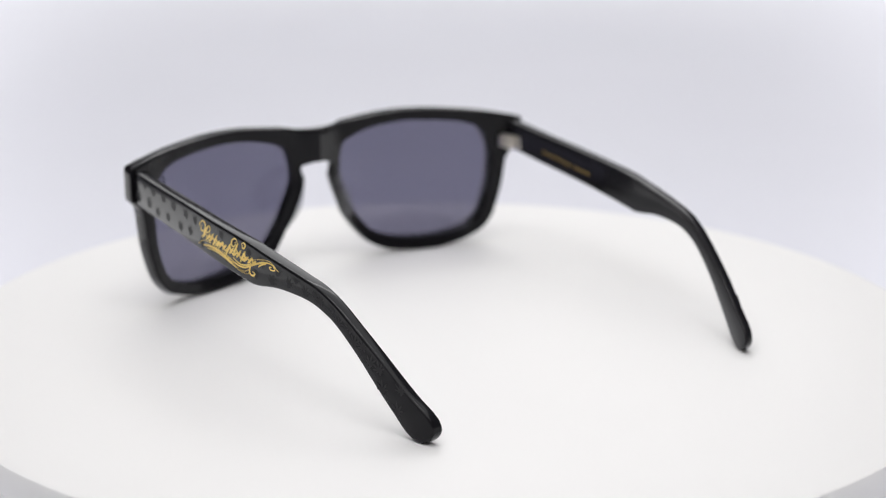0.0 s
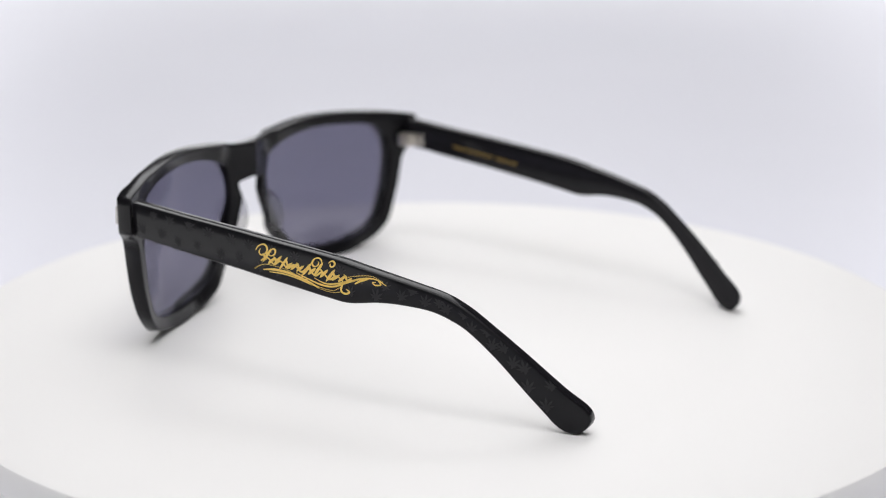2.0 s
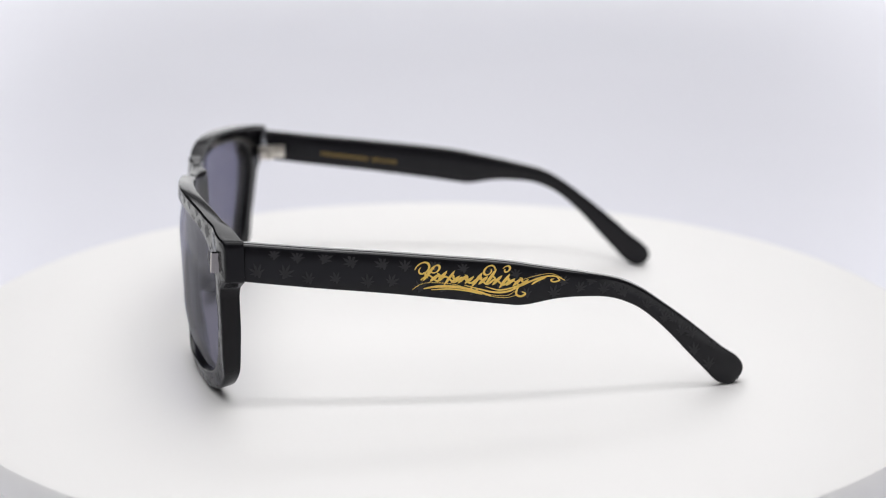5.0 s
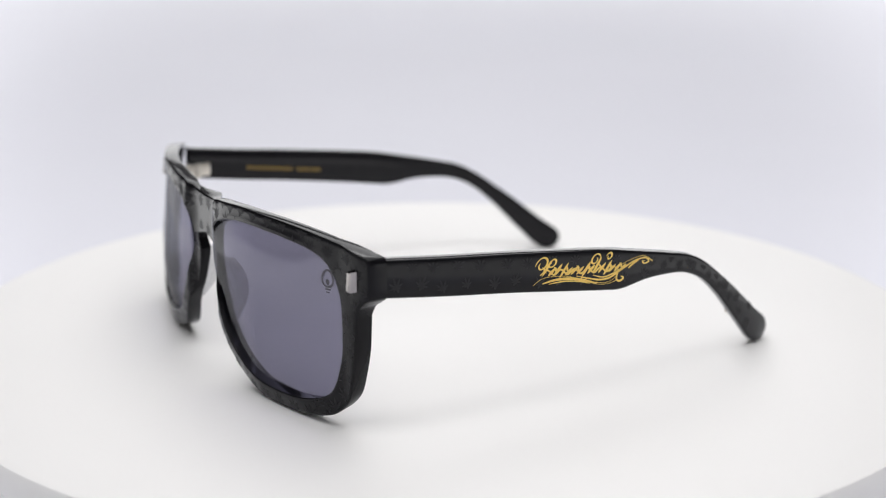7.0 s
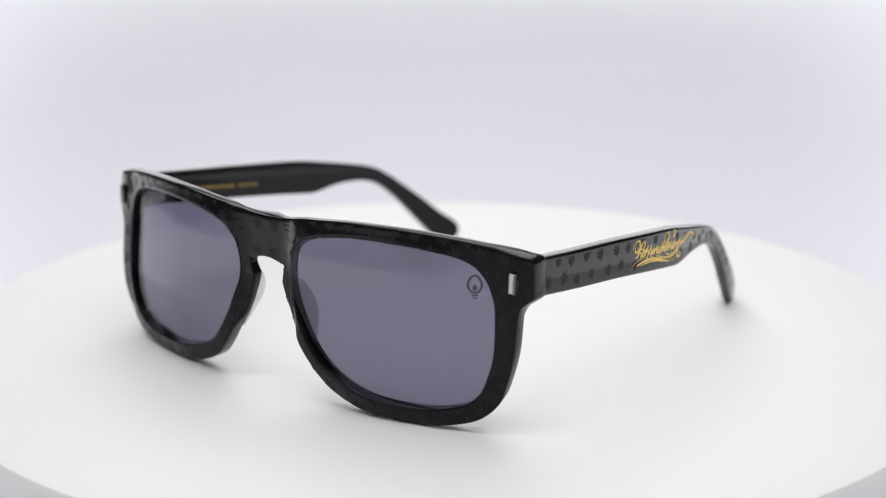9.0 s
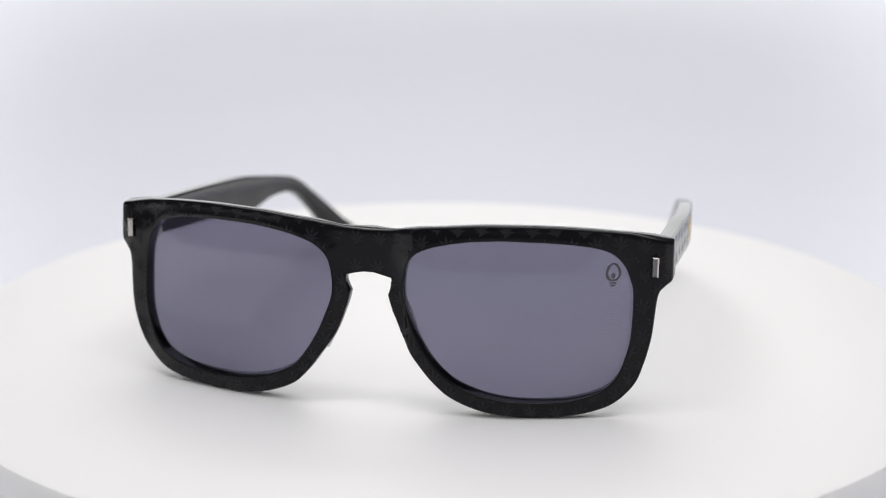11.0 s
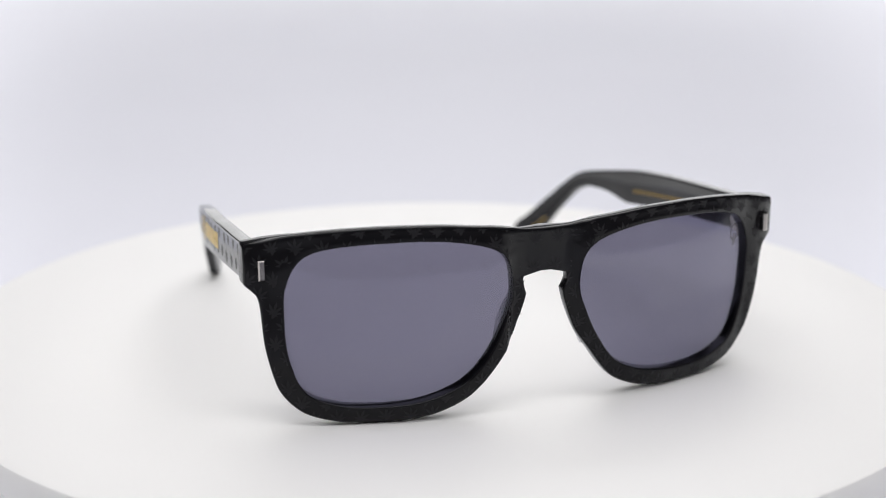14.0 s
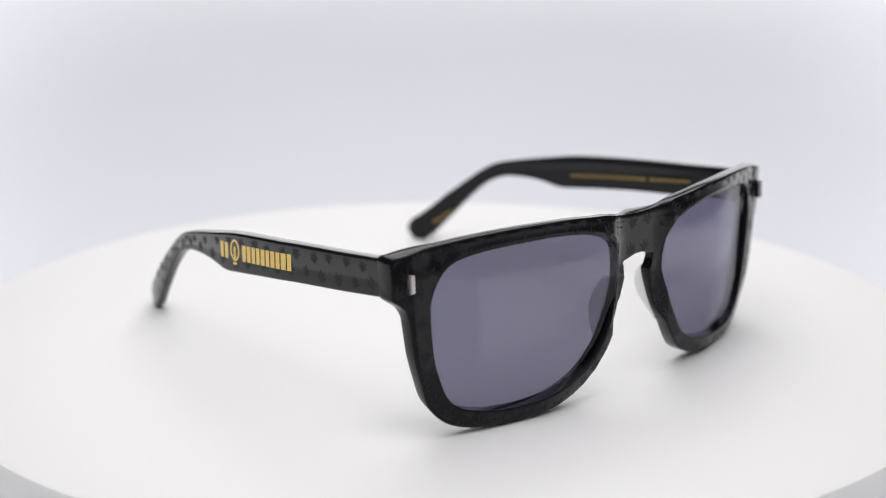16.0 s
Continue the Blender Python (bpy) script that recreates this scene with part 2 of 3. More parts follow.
OUTER, MIDLINE = half_outline()
INNER = spline(HOLE, 300, True)
CENTRE = np.array([36.0, 25.5])


def inner_match(outer):
    """For each outline point the opening's point in the same direction, never running back."""
    ai = np.unwrap(np.arctan2(INNER[:, 1] - CENTRE[1], INNER[:, 0] - CENTRE[0]))
    ao = np.unwrap(np.arctan2(outer[:, 1] - CENTRE[1], outer[:, 0] - CENTRE[0]))
    if ai[-1] < ai[0]:
        order = INNER[::-1]
    else:
        order = INNER
    ai = np.unwrap(np.arctan2(order[:, 1] - CENTRE[1], order[:, 0] - CENTRE[0]))
    if ao[-1] < ao[0]:
        ao = np.minimum.accumulate(ao)
    else:
        ao = np.maximum.accumulate(ao)
    full = np.concatenate([ai - 4 * math.pi, ai - 2 * math.pi, ai, ai + 2 * math.pi, ai + 4 * math.pi])
    pts = np.concatenate([order] * 5)
    return np.stack([np.interp(ao, full, pts[:, k]) for k in range(2)], 1)


def normals2(p):
    d = np.roll(p, -1, 0) - np.roll(p, 1, 0)
    n = np.stack([-d[:, 1], d[:, 0]], 1)
    n /= np.linalg.norm(n, axis=1)[:, None] + 1e-9
    return n


def frame_mesh():
    inner = inner_match(OUTER)
    n_out = normals2(OUTER)
    if np.mean(np.sum(n_out * (CENTRE - OUTER), 1)) < 0:
        n_out = -n_out                                   # towards the material
    for i in np.where(MIDLINE)[0]:
        n_out[i] = (0, 0)
    n_out[0] = (0, -1)
    first_mid = np.where(MIDLINE)[0][1]
    n_out[first_mid] = (0, 1)
    n_in = inner - CENTRE
    n_in /= np.linalg.norm(n_in, axis=1)[:, None]
    b_out, b_in = 0.5, 0.45
    verts, faces, loops = [], [], []
    for i in range(len(OUTER)):
        o, k = OUTER[i], inner[i]
        loop = []
        def put(q, face, inset):
            x, z = q
            y = front_y(x, z) + inset if face == "f" else back_y(x, z) - inset
            if face == "b":
                z = z - shear(x, z)
            loop.append((x * MM, y * MM, z * MM))
        wall = [math.radians(a) for a in (0, 30, 60, 90)]
        zero = MIDLINE[i] and i not in (0, first_mid)
        draw = taper(*o)
        for a in wall:                                   # outer back round
            put(o + n_out[i] * (b_out * (1 - math.sin(a)) + draw), "b", 0 if zero else b_out * (1 - math.cos(a)))
        for a in reversed(wall):                         # outer front round
            put(o + n_out[i] * b_out * (1 - math.sin(a)), "f", 0 if zero else b_out * (1 - math.cos(a)))
        oe, ie = o + n_out[i] * b_out, k + n_in[i] * b_in
        for s in (0.25, 0.5, 0.75):
            put(oe * (1 - s) + ie * s, "f", 0)
        for a in wall:
            put(k + n_in[i] * b_in * (1 - math.sin(a)), "f", b_in * (1 - math.cos(a)))
        for a in reversed(wall):
            put(k + n_in[i] * b_in * (1 - math.sin(a)), "b", b_in * (1 - math.cos(a)))
        oe = oe + n_out[i] * draw
        for s in (0.75, 0.5, 0.25):
            put(oe * (1 - s) + ie * s, "b", 0)
        loops.append(loop)
    m, n = len(loops[0]), len(loops)
    for side in (1, -1):
        start = len(verts)
        for loop in loops:
            verts += [(side * x, y, z) for x, y, z in loop]
        for i in range(n):
            i2 = (i + 1) % n
            both = MIDLINE[i] and MIDLINE[i2]
            for j in range(m):
                if both and j < 7:
                    continue
                j2 = (j + 1) % m
                faces.append((start + i * m + j, start + i2 * m + j, start + i2 * m + j2, start + i * m + j2))
    return verts, [], faces


def lens_mesh(side):
    """A domed lens with two faces and an edge, seated in the rim's groove."""
    out = CENTRE + (INNER - CENTRE) * 1.012
    rings = 10
    verts, faces = [], []
    n = len(out) // 2
    out = out[::2]
    for face, depth in ((0, 1.5), (1, 3.1)):
        for r in range(1, rings + 1):
            for p in out:
                q = CENTRE + (p - CENTRE) * r / rings
                x = q[0]
                y = lens_y(x, q[1]) - 1.5 + depth
                verts.append((side * x * MM, y * MM, q[1] * MM))
        x = CENTRE[0]
        verts.append((side * x * MM, (lens_y(x, CENTRE[1]) - 1.5 + depth) * MM, CENTRE[1] * MM))
    block = rings * n + 1
    for f in range(2):
        s = f * block
        for i in range(n):
            faces.append((s + block - 1, s + i, s + (i + 1) % n))
            for r in range(rings - 1):
                a, b = s + r * n + i, s + r * n + (i + 1) % n
                faces.append((a, b, b + n, a + n))
    e = (rings - 1) * n
    for i in range(n):
        faces.append((e + i, e + (i + 1) % n, block + e + (i + 1) % n, block + e + i))
    return verts, [], faces


def lens_y(x, z=30.0):
    return float(np.interp(abs(x), LENS_WRAP[:, 0], LENS_WRAP[:, 1])) + tuck(x, z) + 1.5


# arm: pairs of points along its upper and lower edge (length, height), mm
ARM = [(-54.0, 44.65, -54.0, 35.2), (-37.0, 43.05, -37.4, 33.3), (-18.0, 41.5, -18.3, 31.4), (0.0, 39.7, -1.5, 29.3), (10.4, 38.4, 8.5, 27.9), (17.6, 37.0, 14.4, 27.3), (25.6, 35.4, 22.3, 28.4), (31.6, 34.1, 28.6, 28.55),
       (38.9, 32.3, 35.9, 27.9), (44.4, 29.7, 41.4, 26.0), (49.6, 26.1, 46.0, 23.2), (58.8, 19.0, 52.4, 17.4), (68.0, 11.2, 59.2, 10.0), (72.5, 7.9, 64.3, 4.5),
       (74.2, 6.2, 66.1, 2.5), (74.9, 4.7, 67.7, 1.2), (74.9, 3.4, 69.1, 0.5), (74.1, 1.9, 70.5, 0.1), (72.9, 0.8, 71.8, 0.2)]
ARM_PATH = spline(ARM, 120)


def arm_x(y, side=1):
    """Half the width between the arms' outer faces; one arm is bent in a little more."""
    bent = 0.0 if side > 0 else 1.5 * min(1.0, max(0.0, (y + 53) / 50)) - 1.1 * ease((y - 5) / 60)
    return ARM_X - bent - (ARM_K if side < 0 else ARM_K - 0.00023) * max(0.0, y - ARM_Y0) ** 2


def arm_y(y, side=1):
    """The two arms differ a little in length."""
    return y + (0.5 if side > 0 else -1.2) * max(0.0, (y + 30) / 105)


def arm_thick(y):
    return THICK - 1.0 * min(1.0, max(0.0, (y - 20) / 40))


def arm_drop(y, side=1):
    """How far the bent arm hangs below the other along its length."""
    return 0.0 if side > 0 else 0.7 * min(1.0, max(0.0, (y + 53) / 40)) * min(1.0, max(0.0, (70 - y) / 25))


def arm_mesh(side):
    verts, faces = [], []
    b = 0.6
    arc = [math.radians(a) for a in (0, 30, 60, 90)]
    for ty, tz, by, bz in ARM_PATH:
        t, k = np.array((ty, tz)), np.array((by, bz))
        h = np.linalg.norm(t - k)
        u = (t - k) / h
        bb = min(b, h * 0.45)
        loop = []
        for c, du in ((t, -1), (k, 1)):
            rows = [(bb * (1 - math.cos(a)), bb * (1 - math.sin(a))) for a in arc]
            if du == -1:       # from the outer face over the top to the inner face
                for dx, dz in reversed(rows):
                    loop.append((c + u * -dx, dz, 0))
                for dx, dz in rows:
                    loop.append((c + u * -dx, dz, 1))
            else:              # back under the arm
                for dx, dz in reversed(rows):
                    loop.append((c + u * dx, dz, 1))
                for dx, dz in rows:
                    loop.append((c + u * dx, dz, 0))
        for q, dz, inner in loop:
            x = arm_x(q[0], side)
            x = x - arm_thick(q[0]) + dz if inner else x - dz
            verts.append((side * x * MM, arm_y(q[0], side) * MM, (q[1] - arm_drop(q[0], side)) * MM))
    m, n = 16, len(ARM_PATH)
    for i in range(n - 1):
        for j in range(m):
            j2 = (j + 1) % m
            faces.append((i * m + j, (i + 1) * m + j, (i + 1) * m + j2, i * m + j2))
    faces.append(tuple(range(m)))
    faces.append(tuple(range((n - 1) * m, n * m)))
    return verts, [], faces


def leaf_shape(size, turn):
    """A flat leaf with seven pointed fingers and a stalk, as triangles round its heart."""
    pts = []
    for k, reach in zip(range(-3, 4), (0.45, 0.72, 0.92, 1.0, 0.92, 0.72, 0.45)):
        a = math.radians(90 + k * 38)
        pts += [(a - 0.31, 0.30), (a - 0.2, reach * 0.62), (a, reach), (a + 0.2, reach * 0.62)]
    pts += [(math.radians(90 + 3 * 38 + 17), 0.16), (math.radians(262), 0.42), (math.radians(278), 0.42)]
    pts.sort(key=lambda p: p[0])
    return [(size * r * math.cos(a + turn), size * r * math.sin(a + turn)) for a, r in pts]


def arm_leaves(side):
    rnd = random.Random(5 if side > 0 else 6)
    verts, faces = [], []
    mid = (ARM_PATH[:, :2] + ARM_PATH[:, 2:]) / 2
    wide = np.linalg.norm(ARM_PATH[:, :2] - ARM_PATH[:, 2:], axis=1)
    run = np.concatenate([[0], np.cumsum(np.linalg.norm(np.diff(mid, axis=0), axis=1))])
    s, col = 3.2, 0
    while s < run[-1] - 9:
        my, mz = np.interp(s, run, mid[:, 0]), np.interp(s, run, mid[:, 1])
        i = min(int(np.searchsorted(run, s)), len(wide) - 2)
        d = mid[i + 1] - mid[i - 1]
        d /= np.linalg.norm(d)
        across = np.array((-d[1], d[0]))
        w = wide[i]
        lanes = (0.24 if col % 2 else -0.24,) if w > 8.2 else ((0.14,) if col % 2 else (-0.14,))
        for lane in lanes:
            c = np.array((my, mz)) + across * lane * w + across * rnd.uniform(-0.5, 0.5) + d * rnd.uniform(-0.7, 0.7)
            outline = leaf_shape(2.7 * rnd.uniform(0.85, 1.1), rnd.uniform(-0.6, 0.4))
            start = len(verts)
            ok = []
            for q in [(0, 0)] + outline:
                p = c + np.array(q)
                rel = (p - np.array((my, mz))) @ across          # keep on the flat of the face
                lim = w / 2 - (0.95 if s < 60 else 1.15)
                p = p - across * (rel - max(-lim, min(lim, rel)))
                verts.append((side * (arm_x(p[0], side) + 0.03) * MM, arm_y(p[0], side) * MM, (p[1] - arm_drop(p[0], side)) * MM))
            n = len(outline)
            faces += [(start, start + 1 + k, start + 1 + (k + 1) % n) for k in range(n)]
        s += 3.3
        col += 1
    return verts, [], faces


def inside(poly, p):
    """Which of the points p lie inside the outline poly."""
    q = np.roll(poly, -1, 0)
    out = np.zeros(len(p), bool)
    for (x0, y0), (x1, y1) in zip(poly, q):
        if y0 != y1:
            out ^= ((y0 > p[:, 1]) != (y1 > p[:, 1])) & (p[:, 0] < (x1 - x0) * (p[:, 1] - y0) / (y1 - y0) + x0)
    return out


def front_leaves():
    """Leaf print over the frame's front, cut where the rim ends."""
    rnd = random.Random(9)
    whole = np.concatenate([OUTER[~MIDLINE], (OUTER[~MIDLINE] * (-1, 1))[::-1]])
    near = np.concatenate([whole[::3], INNER[::3], INNER[::3] * (-1, 1)])
    tris = []
    for row in range(13):
        for col in range(-13, 14):
            c = np.array((col * 5.8 + (2.9 if row % 2 else 0) + rnd.uniform(-0.4, 0.4), 1.6 + row * 3.9 + rnd.uniform(-0.3, 0.3)))
            ring = [np.array(q) for q in leaf_shape(3.0, rnd.uniform(-0.35, 0.35))]
            if np.min(np.linalg.norm(near - c, axis=1)) > 4.5:
                continue
            for k in range(len(ring)):
                a, b = ring[k], ring[(k + 1) % len(ring)]
                for u in range(4):                       # small triangles, kept where they lie on the rim
                    for v in range(4 - u):
                        for tri in (((u, v), (u + 1, v), (u, v + 1)), ((u + 1, v), (u + 1, v + 1), (u, v + 1))):
                            if max(p + q for p, q in tri) <= 4:
                                tris.append([c + a * p / 4 + b * q / 4 for p, q in tri])
    tris = np.array(tris)
    mid = tris.mean(1)
    hole = CENTRE + (INNER - CENTRE) * 1.025
    keep = inside(whole * (0.993, 1) + (0, -0.5), mid) & inside(whole * (0.993, 1) + (0, 0.5), mid) & ~inside(hole[::3], mid) & ~inside(hole[::3] * (-1, 1), mid)
    verts, faces = [], []
    for tri in tris[keep]:
        start = len(verts)
        verts += [(p[0] * MM, (front_y(*p) - 0.03) * MM, p[1] * MM) for p in tri]
        faces.append((start, start + 1, start + 2))
    return verts, [], faces


def ribbon(verts, faces, pts, width, place, n=40, taper=0.35, nib=0.0):
    """A flat stroke of the given width along a smooth line, set on a surface by place(u, v)."""
    p = spline(pts, n)
    d = np.gradient(p, axis=0)
    d /= np.linalg.norm(d, axis=1)[:, None] + 1e-9
    start = len(verts)
    for i, (q, e) in enumerate(zip(p, d)):
        w = width / 2 * (1 - taper * abs(2 * i / (n - 1) - 1) ** 3) * (1 - nib * (1 - abs(0.5 * e[0] - 0.87 * e[1])))
        for s in (-1, 1):
            verts.append(place(q[0] - s * e[1] * w, q[1] + s * e[0] * w))
    faces += [(start + 2 * i, start + 2 * i + 1, start + 2 * i + 3, start + 2 * i + 2) for i in range(n - 1)]


def patch(verts, faces, corners, place):
    start = len(verts)
    verts += [place(*c) for c in corners]
    faces.append(tuple(range(start, start + len(corners))))


def on_arm(side, lift=0.06):
    return lambda y, z: (side * (arm_x(y, side) + lift) * MM, arm_y(y, side) * MM, (z - arm_drop(y, side)) * MM)


def in_arm(side, lift=0.06):
    return lambda y, z: (side * (arm_x(y, side) - arm_thick(y) - lift) * MM, arm_y(y, side) * MM, (z - arm_drop(y, side)) * MM)


def flourish(side):
    """Gold ornament: slanted strokes above swept underlines, dotted lines and curls (u along the arm, v across)."""
    verts, faces = [], []
    put = on_arm(side)
    def at(u, v):
        y = -12.4 + u * 37.2
        return put(y, 34.6 - 0.075 * (y + 12) + v)
    def line(pts, w, n=40, taper=0.6, nib=0.0):
        ribbon(verts, faces, [(a * 36.8, b) for a, b in pts], w, lambda u, v: at(u / 36.8, v), n, taper, nib)
    def dots(pts, w, count):
        for a, b in spline([(a * 36.8, b) for a, b in pts], count):
            patch(verts, faces, [(a - w, b - w * 0.6), (a + w, b - w * 0.6), (a + w, b + w * 0.6), (a - w, b + w * 0.6)], lambda u, v: at(u / 36.8, v))
    # swept underlines and curls
    line([(0.05, -1.75), (0.15, -1.0), (0.28, -1.0), (0.40, -1.9), (0.50, -2.9)], 0.7)
    line([(0.10, -1.95), (0.22, -1.55), (0.34, -1.9), (0.44, -2.7)], 0.36)
    line([(0.32, -0.4), (0.42, -1.3), (0.52, -2.0), (0.61, -1.7), (0.70, -0.1), (0.82, 1.9), (0.92, 2.5), (1.0, 1.4)], 0.5, 70)
    line([(0.46, -0.6), (0.55, -1.4), (0.64, -0.7), (0.74, 0.8), (0.86, 2.3)], 0.42, 50)
    line([(0.77, 0.2), (0.81, 1.2), (0.87, 2.2)], 0.5)
    line([(0.94, 2.2), (0.96, 1.4), (0.92, 1.0), (0.90, 1.5), (0.925, 1.8)], 0.4)
    line([(0.69, 0.2), (0.67, -1.4), (0.67, -2.5), (0.70, -2.9), (0.73, -2.2), (0.705, -1.7)], 0.55)
    line([(0.36, -0.6), (0.375, -1.6), (0.405, -1.5), (0.395, -0.9)], 0.42)
    dots([(-0.02, -2.0), (0.03, -0.7), (0.10, -0.1), (0.25, -0.3), (0.38, -1.7), (0.5, -2.7), (0.6, -2.8), (0.66, -1.6)], 0.15, 66)
    dots([(0.42, -2.2), (0.5, -3.1), (0.6, -3.3), (0.67, -2.6)], 0.13, 30)
    dots([(0.70, 1.3), (0.8, 2.5), (0.9, 3.1), (0.97, 2.2)], 0.15, 26)
    # a leaning vine: slim almond leaves of uneven height on a waving stem, with two large tendrils
    def almond(u, v, h, lean, w):
        line([(u, v), (u + lean * 0.38 - 0.004, v + h * 0.33), (u + lean * 0.62 + 0.004, v + h * 0.67), (u + lean, v + h)], w, 24, 0.92)
    def tendril(u, v, r, turn, start, sweep):
        pts = []
        for q in np.linspace(0, 1, 15):
            a, k = start + turn * sweep * q, r * (1 - 0.62 * q)
            z = k * 1.1 * math.sin(a)
            pts.append((u + (k * math.cos(a) + 0.4 * z) / 37.2, v + z))
        line(pts, 0.62, 46, 0.6, 0.5)
    rnd = random.Random(12)
    for k in range(15):
        u = 0.045 + 0.046 * k
        tall = (4.1, 2.1, 3.0, 3.9, 2.0, 2.3, 2.0, 3.8, 2.2, 4.2, 2.6, 3.8, 2.0, 2.3, 1.9)[k]
        almond(u, 0.15 - (0.7 if k % 4 == 3 else 0.0) - 0.035 * k, tall, 0.05 + 0.006 * tall, rnd.uniform(0.62, 0.85))
        if k % 2 == 0:
            almond(u + 0.035, 1.0 - 0.035 * k, 1.5, -0.035, 0.55)
    line([(0.03 + 0.055 * k, 1.0 - 0.05 * k + (0.75 if k % 2 else -0.55)) for k in range(13)], 0.5, 110, 0.3)
    tendril(0.045, 3.2, 1.9, -1, 3.3, 7.0)
    tendril(0.13, 3.6, 1.2, 1, 3.6, 6.5)
    tendril(0.48, 3.4, 1.5, 1, 0.2, 7.0)
    tendril(0.60, 3.9, 1.0, -1, 3.0, 6.5)
    return verts, [], faces


def block_mark(side):
    """Gold row of plain upright bars with a ring among them."""
    verts, faces = [], []
    put = on_arm(side)
    def at(y, v):
        return put(y, 34.3 - 0.105 * (y - 3) + v)
    def bar(y, w, lo, hi):
        patch(verts, faces, [(y, lo), (y + w, lo), (y + w, hi), (y, hi)], at)
    h, y = 2.2, -18.3
    for w in (1.75, 2.1, 1.7, 1.75, 1.55, 1.8, 1.55, 1.55, 1.7, 1.75):      # the longer row of blocks
        bar(y, w + 0.1, -h, h)
        y += w + 0.62
    ring = [(8.4 + 2.0 * math.cos(a), 0.4 + 2.7 * math.sin(a)) for a in np.linspace(0, 2 * math.pi, 25)]
    ribbon(verts, faces, ring, 0.6, at, 60, 0)
    bar(7.9, 1.1, -2.2, 1.4)
    bar(7.5, 1.9, -3.6, -2.9)
    for yy in (12.0, 14.4):
        bar(yy, 1.6, -h, h)
    return verts, [], faces


def inner_bars(side, y0, y1, z0, slope, h, gaps):
    verts, faces = [], []
    put = in_arm(side)
    rnd = random.Random(3)
    y = y0
    while y < y1:
        w = rnd.uniform(0.7, 1.3)
        z = z0 + slope * (y - y0)
        if rnd.random() > gaps:
            patch(verts, faces, [(y, z - h / 2), (y + w, z - h / 2), (y + w, z + h / 2), (y, z + h / 2)], put)
        y += w + 0.3
    return verts, [], faces


def rivet_mesh(side):
    """A steel stud with a four-sided head that leans back, proud of the frame's corner."""
    bm = bmesh.new()
    x0, x1, z0, z1 = 68.4, 70.0, 37.3, 42.2
    base_y, head_y = front_y(69.2) + 0.6, front_y(69.2) - 1.8
    lo = [(x0, base_y, z0), (x1, base_y, z0), (x1, base_y, z1), (x0, base_y, z1)]
    hi = [(x0 + 0.15, head_y, z0 + 0.25), (x1 - 0.35, head_y, z0 + 0.25), (x1 - 0.35, head_y + 0.3, z1 - 0.25), (x0 + 0.15, head_y + 0.3, z1 - 0.25)]
    mid = [(a[0], b[1] + 0.3, a[2]) for a, b in zip(lo, hi)]
    rows = [[bm.verts.new((side * x * MM, y * MM, z * MM)) for x, y, z in r] for r in (lo, mid, hi)]
    for a, b in zip(rows, rows[1:]):
        for k in range(4):
            bm.faces.new((a[k], a[(k + 1) % 4], b[(k + 1) % 4], b[k]))
    bm.faces.new(rows[0])
    bm.faces.new(rows[2])
    return bm


def hinge_mesh(side):
    """Leaf, knuckles and pin between frame and arm."""
    bm = bmesh.new()
    xi = ARM_X - THICK
    def blk(x0, x1, y0, y1, z0, z1, b=0.25):
        box(bm, min(side * x0, side * x1) * MM, max(side * x0, side * x1) * MM, y0 * MM, y1 * MM, z0 * MM, z1 * MM, b * MM)
    blk(xi - 0.7, xi + 0.3, -53.0, -47.6, 35.6, 39.9, 0.4)          # leaf let into the arm
    blk(xi - 3.2, xi + 0.2, -56.2, -53.6, 35.6, 39.8, 0.3)          # leaf in the front
    for z in (35.5, 36.97, 38.44):                                  # knuckles
        r = bmesh.ops.create_cone(bm, cap_ends=True, segments=24, radius1=1.5 * MM, radius2=1.5 * MM, depth=1.4 * MM)
        rim = [e for e in bm.edges if all(v in r["verts"] for v in e.verts) and abs(e.verts[0].co.z - e.verts[1].co.z) < 1e-7]
        ends = bmesh.ops.bevel(bm, geom=rim, offset=0.2 * MM, segments=2, affect="EDGES", profile=0.5)["verts"]
        for v in set(ends) | {v for v in r["verts"] if v.is_valid}:
            v.co += Vector((side * (xi - 1.4) * MM, -52.6 * MM, (z + 0.7) * MM))
    for y in (-50.6, -48.8):                                        # screw heads
        r = bmesh.ops.create_cone(bm, cap_ends=True, segments=16, radius1=0.75 * MM, radius2=0.6 * MM, depth=0.5 * MM)
        for v in r["verts"]:
            v.co = Vector((side * (xi - 0.8) * MM + v.co.z, y * MM + v.co.x, 37.75 * MM + v.co.y))
    return bm


def pad_mesh(side):
    """A moulded nose pad: a thin curved blade behind the rim beside the nose."""
    bm = bmesh.new()
    n, m = 18, 12
    rows = []
    for i in range(n + 1):
        s = i / n
        cx, cz = 6.0 + 5.6 * s ** 1.3, 30.5 - 15.5 * s      # follows the rim's nose side
        reach = 6.0 * math.sin(math.pi * (0.12 + 0.82 * s)) ** 0.8
        y0 = back_y(cx, cz) - 0.6
        ring = []
        for j in range(m):
            a = 2 * math.pi * j / m
            w = 0.95
            t = (1 - math.cos(a)) / 2
            ring.append(bm.verts.new((side * (cx + 1.4 * t ** 1.5 + w * math.sin(a) * (1 - 0.45 * t)) * MM, (y0 + reach * t + settle(side * cx, cz)[1]) * MM, cz * MM)))
        rows.append(ring)
    for a, b in zip(rows, rows[1:]):
        for j in range(m):
            bm.faces.new((a[j], a[(j + 1) % m], b[(j + 1) % m], b[j]))
    bm.faces.new(rows[0])
    bm.faces.new(rows[-1])
    return bm


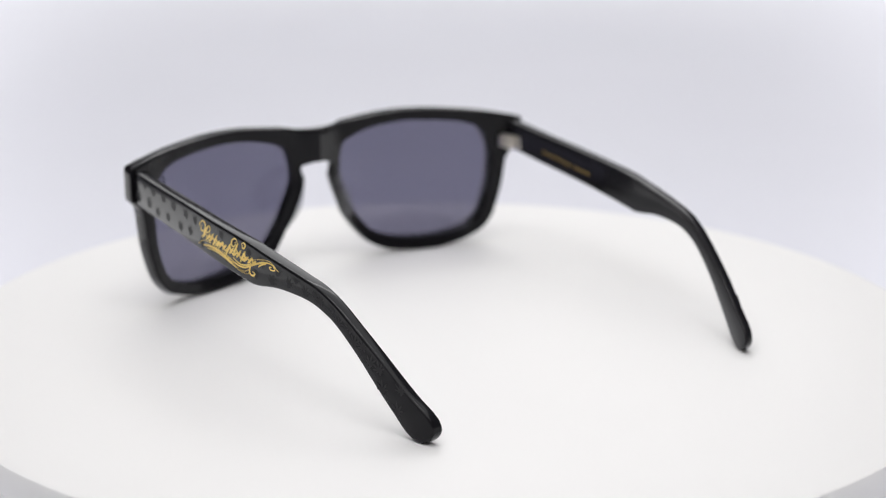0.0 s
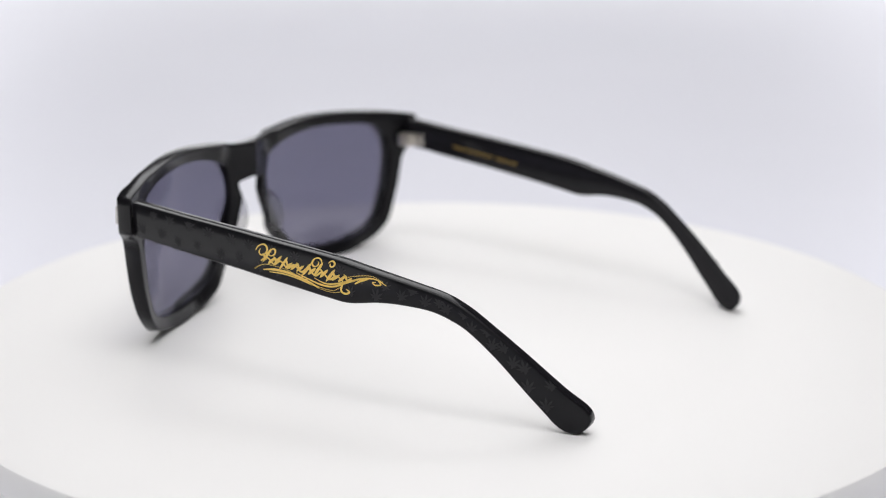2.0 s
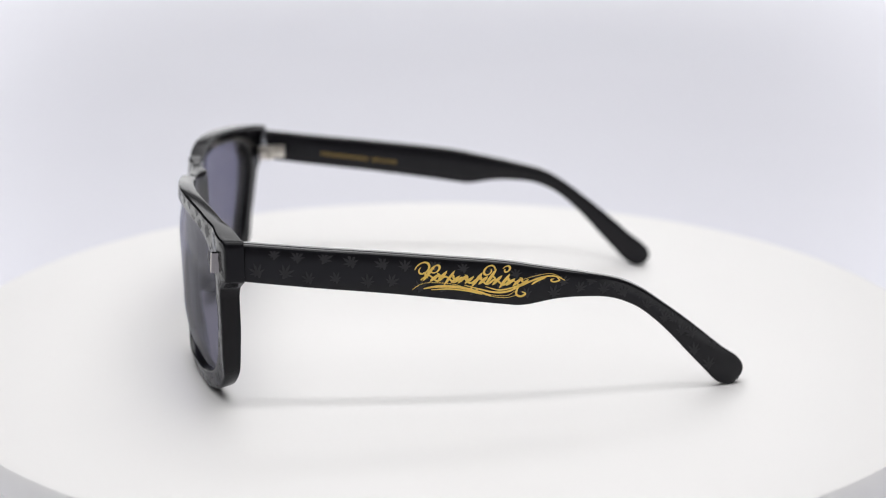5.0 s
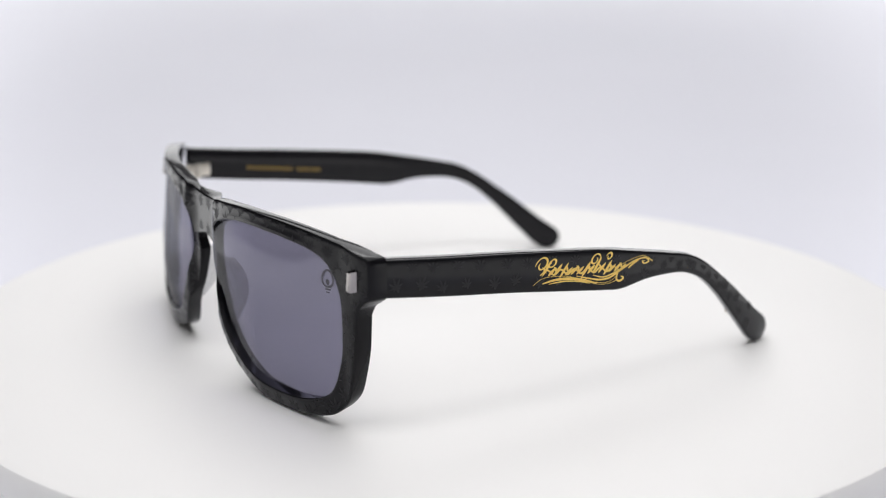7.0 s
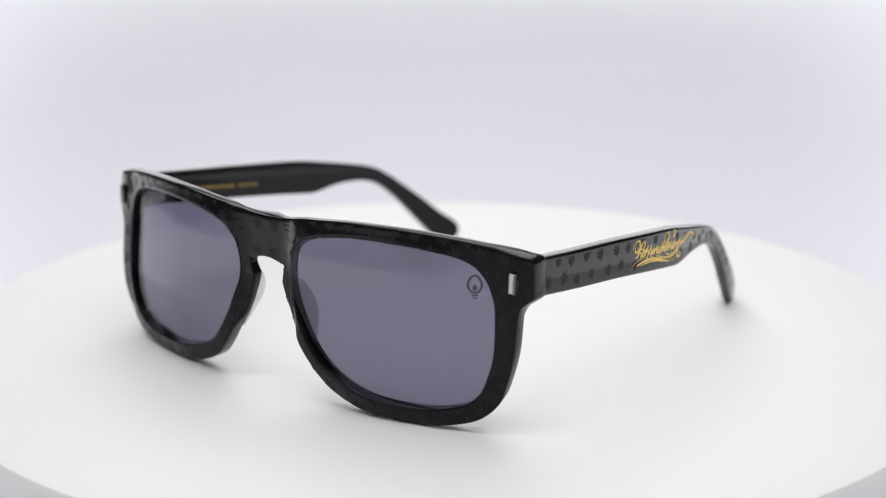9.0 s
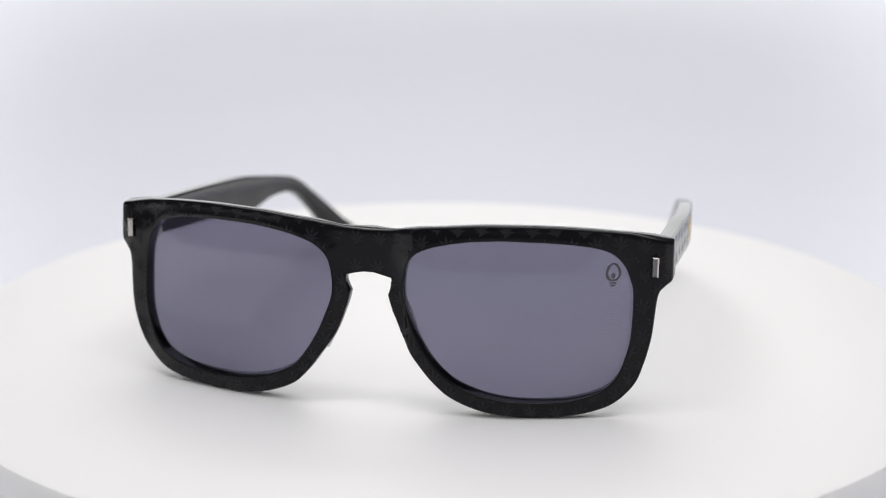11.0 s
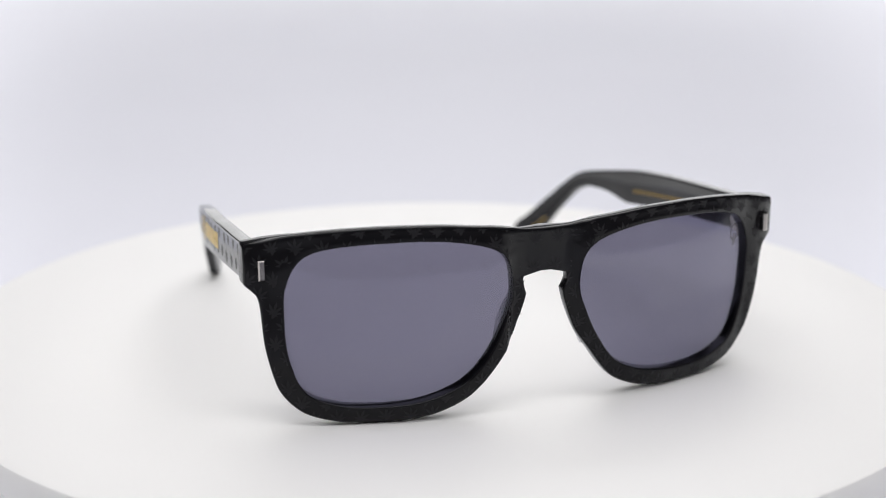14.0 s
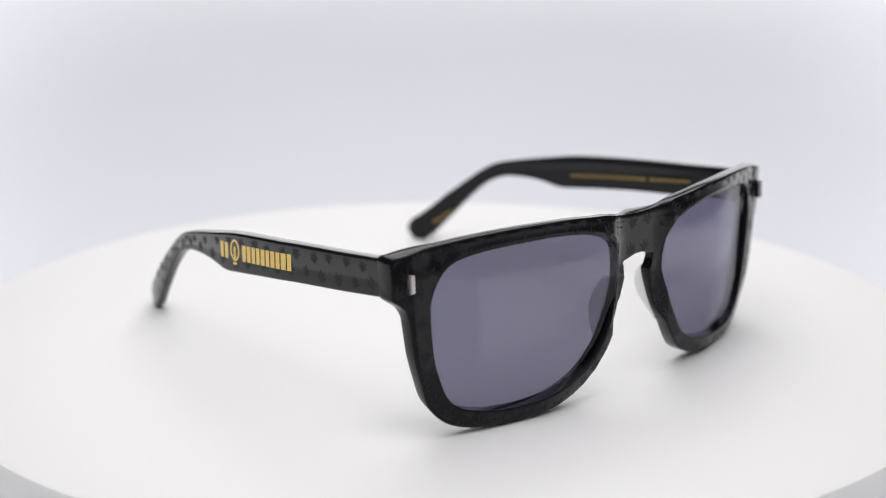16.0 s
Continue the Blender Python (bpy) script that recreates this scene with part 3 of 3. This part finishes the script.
def lens_mark():
    """Small dark printed oval over two short bars, on one lens."""
    verts, faces = [], []
    cx, cz = 59.2, 38.1
    put = lambda x, z: (x * MM, (lens_y(x, z) - 0.05) * MM, z * MM)
    ring = [(cx + 1.45 * math.cos(a) * (1 - 0.12 * math.sin(a)), cz + 2.1 * math.sin(a)) for a in np.linspace(0, 2 * math.pi, 25)]
    ribbon(verts, faces, ring, 0.55, put, 50, 0)
    core = [(cx + 0.5 * math.cos(a), cz - 0.9 + 0.75 * math.sin(a)) for a in np.linspace(0, 2 * math.pi, 17)[:-1]]
    patch(verts, faces, core, put)
    patch(verts, faces, [(cx - 0.75, cz - 2.95), (cx + 0.75, cz - 2.95), (cx + 0.75, cz - 2.5), (cx - 0.75, cz - 2.5)], put)
    patch(verts, faces, [(cx - 0.5, cz - 3.6), (cx + 0.5, cz - 3.6), (cx + 0.5, cz - 3.25), (cx - 0.5, cz - 3.25)], put)
    return verts, [], faces


def build_sunglasses():
    thing = tagged(new("sunglasses"), "black acetate sunglasses with smoke lenses standing open on the turntable", "sunglasses")
    rim = part("front_frame", settled(frame_mesh()), ACETATE, thing, "glossy black acetate front with faint leaf print")
    part("leaf_print", settled(front_leaves()), FRONT_INK, rim, "faint matt grey leaf pattern")
    for side in (1, -1):
        lens = part("lens", settled(lens_mesh(side)), LENS, thing, "grey-violet smoke tinted lens")
        if side == 1:
            part("printed_mark", settled(lens_mark()), LENS_INK, lens, "small dark oval print")
        part("nose_pad", pad_mesh(side), PAD, thing, "clear smoky moulded nose pad")
        part("rivet", rivet_mesh(side), STEEL, thing, "slanted steel corner stud", smooth=False)
        part("hinge", hinge_mesh(side), NICKEL, thing, "pale metal hinge")
        arm = part("temple_arm", arm_mesh(side), ARM_ACETATE, thing, "glossy black arm with leaf print and gold mark")
        part("leaf_print", arm_leaves(side), PRINT, arm, "faint matt grey leaf pattern")
        part("gold_mark", flourish(side) if side == 1 else block_mark(side), GOLD, arm, "gold foil swirls" if side == 1 else "gold foil bars with a ring")
        if side == 1:
            part("inner_print", inner_bars(side, -37.5, 9.0, 37.9, -0.125, 1.1, 0.06), GOLD_DULL, arm, "small dull gold bars")
            part("tip_print", inner_bars(side, 57.5, 65.0, 12.0, -0.72, 1.3, 0.0), GOLD_DULL, arm, "small dull gold bars")
        else:
            part("inner_print", inner_bars(side, -35.5, -11.0, 37.2, -0.11, 1.1, 0.06), GOLD_DULL, arm, "small dull gold bars")
    for ob in thing.children:
        ob.location.x += 0.5 * MM          # they stand slightly off the axis
    return thing


sunglasses = build_sunglasses()


# ---- what moves ----
def motions():
    rows = [(0.5 * k, pose(0, 0, 0, 0, 0, TURN_START + TURN_RATE * 0.5 * k)) for k in range(33)]
    walk(turntable, rows)
    walk(sunglasses, rows)


motions()
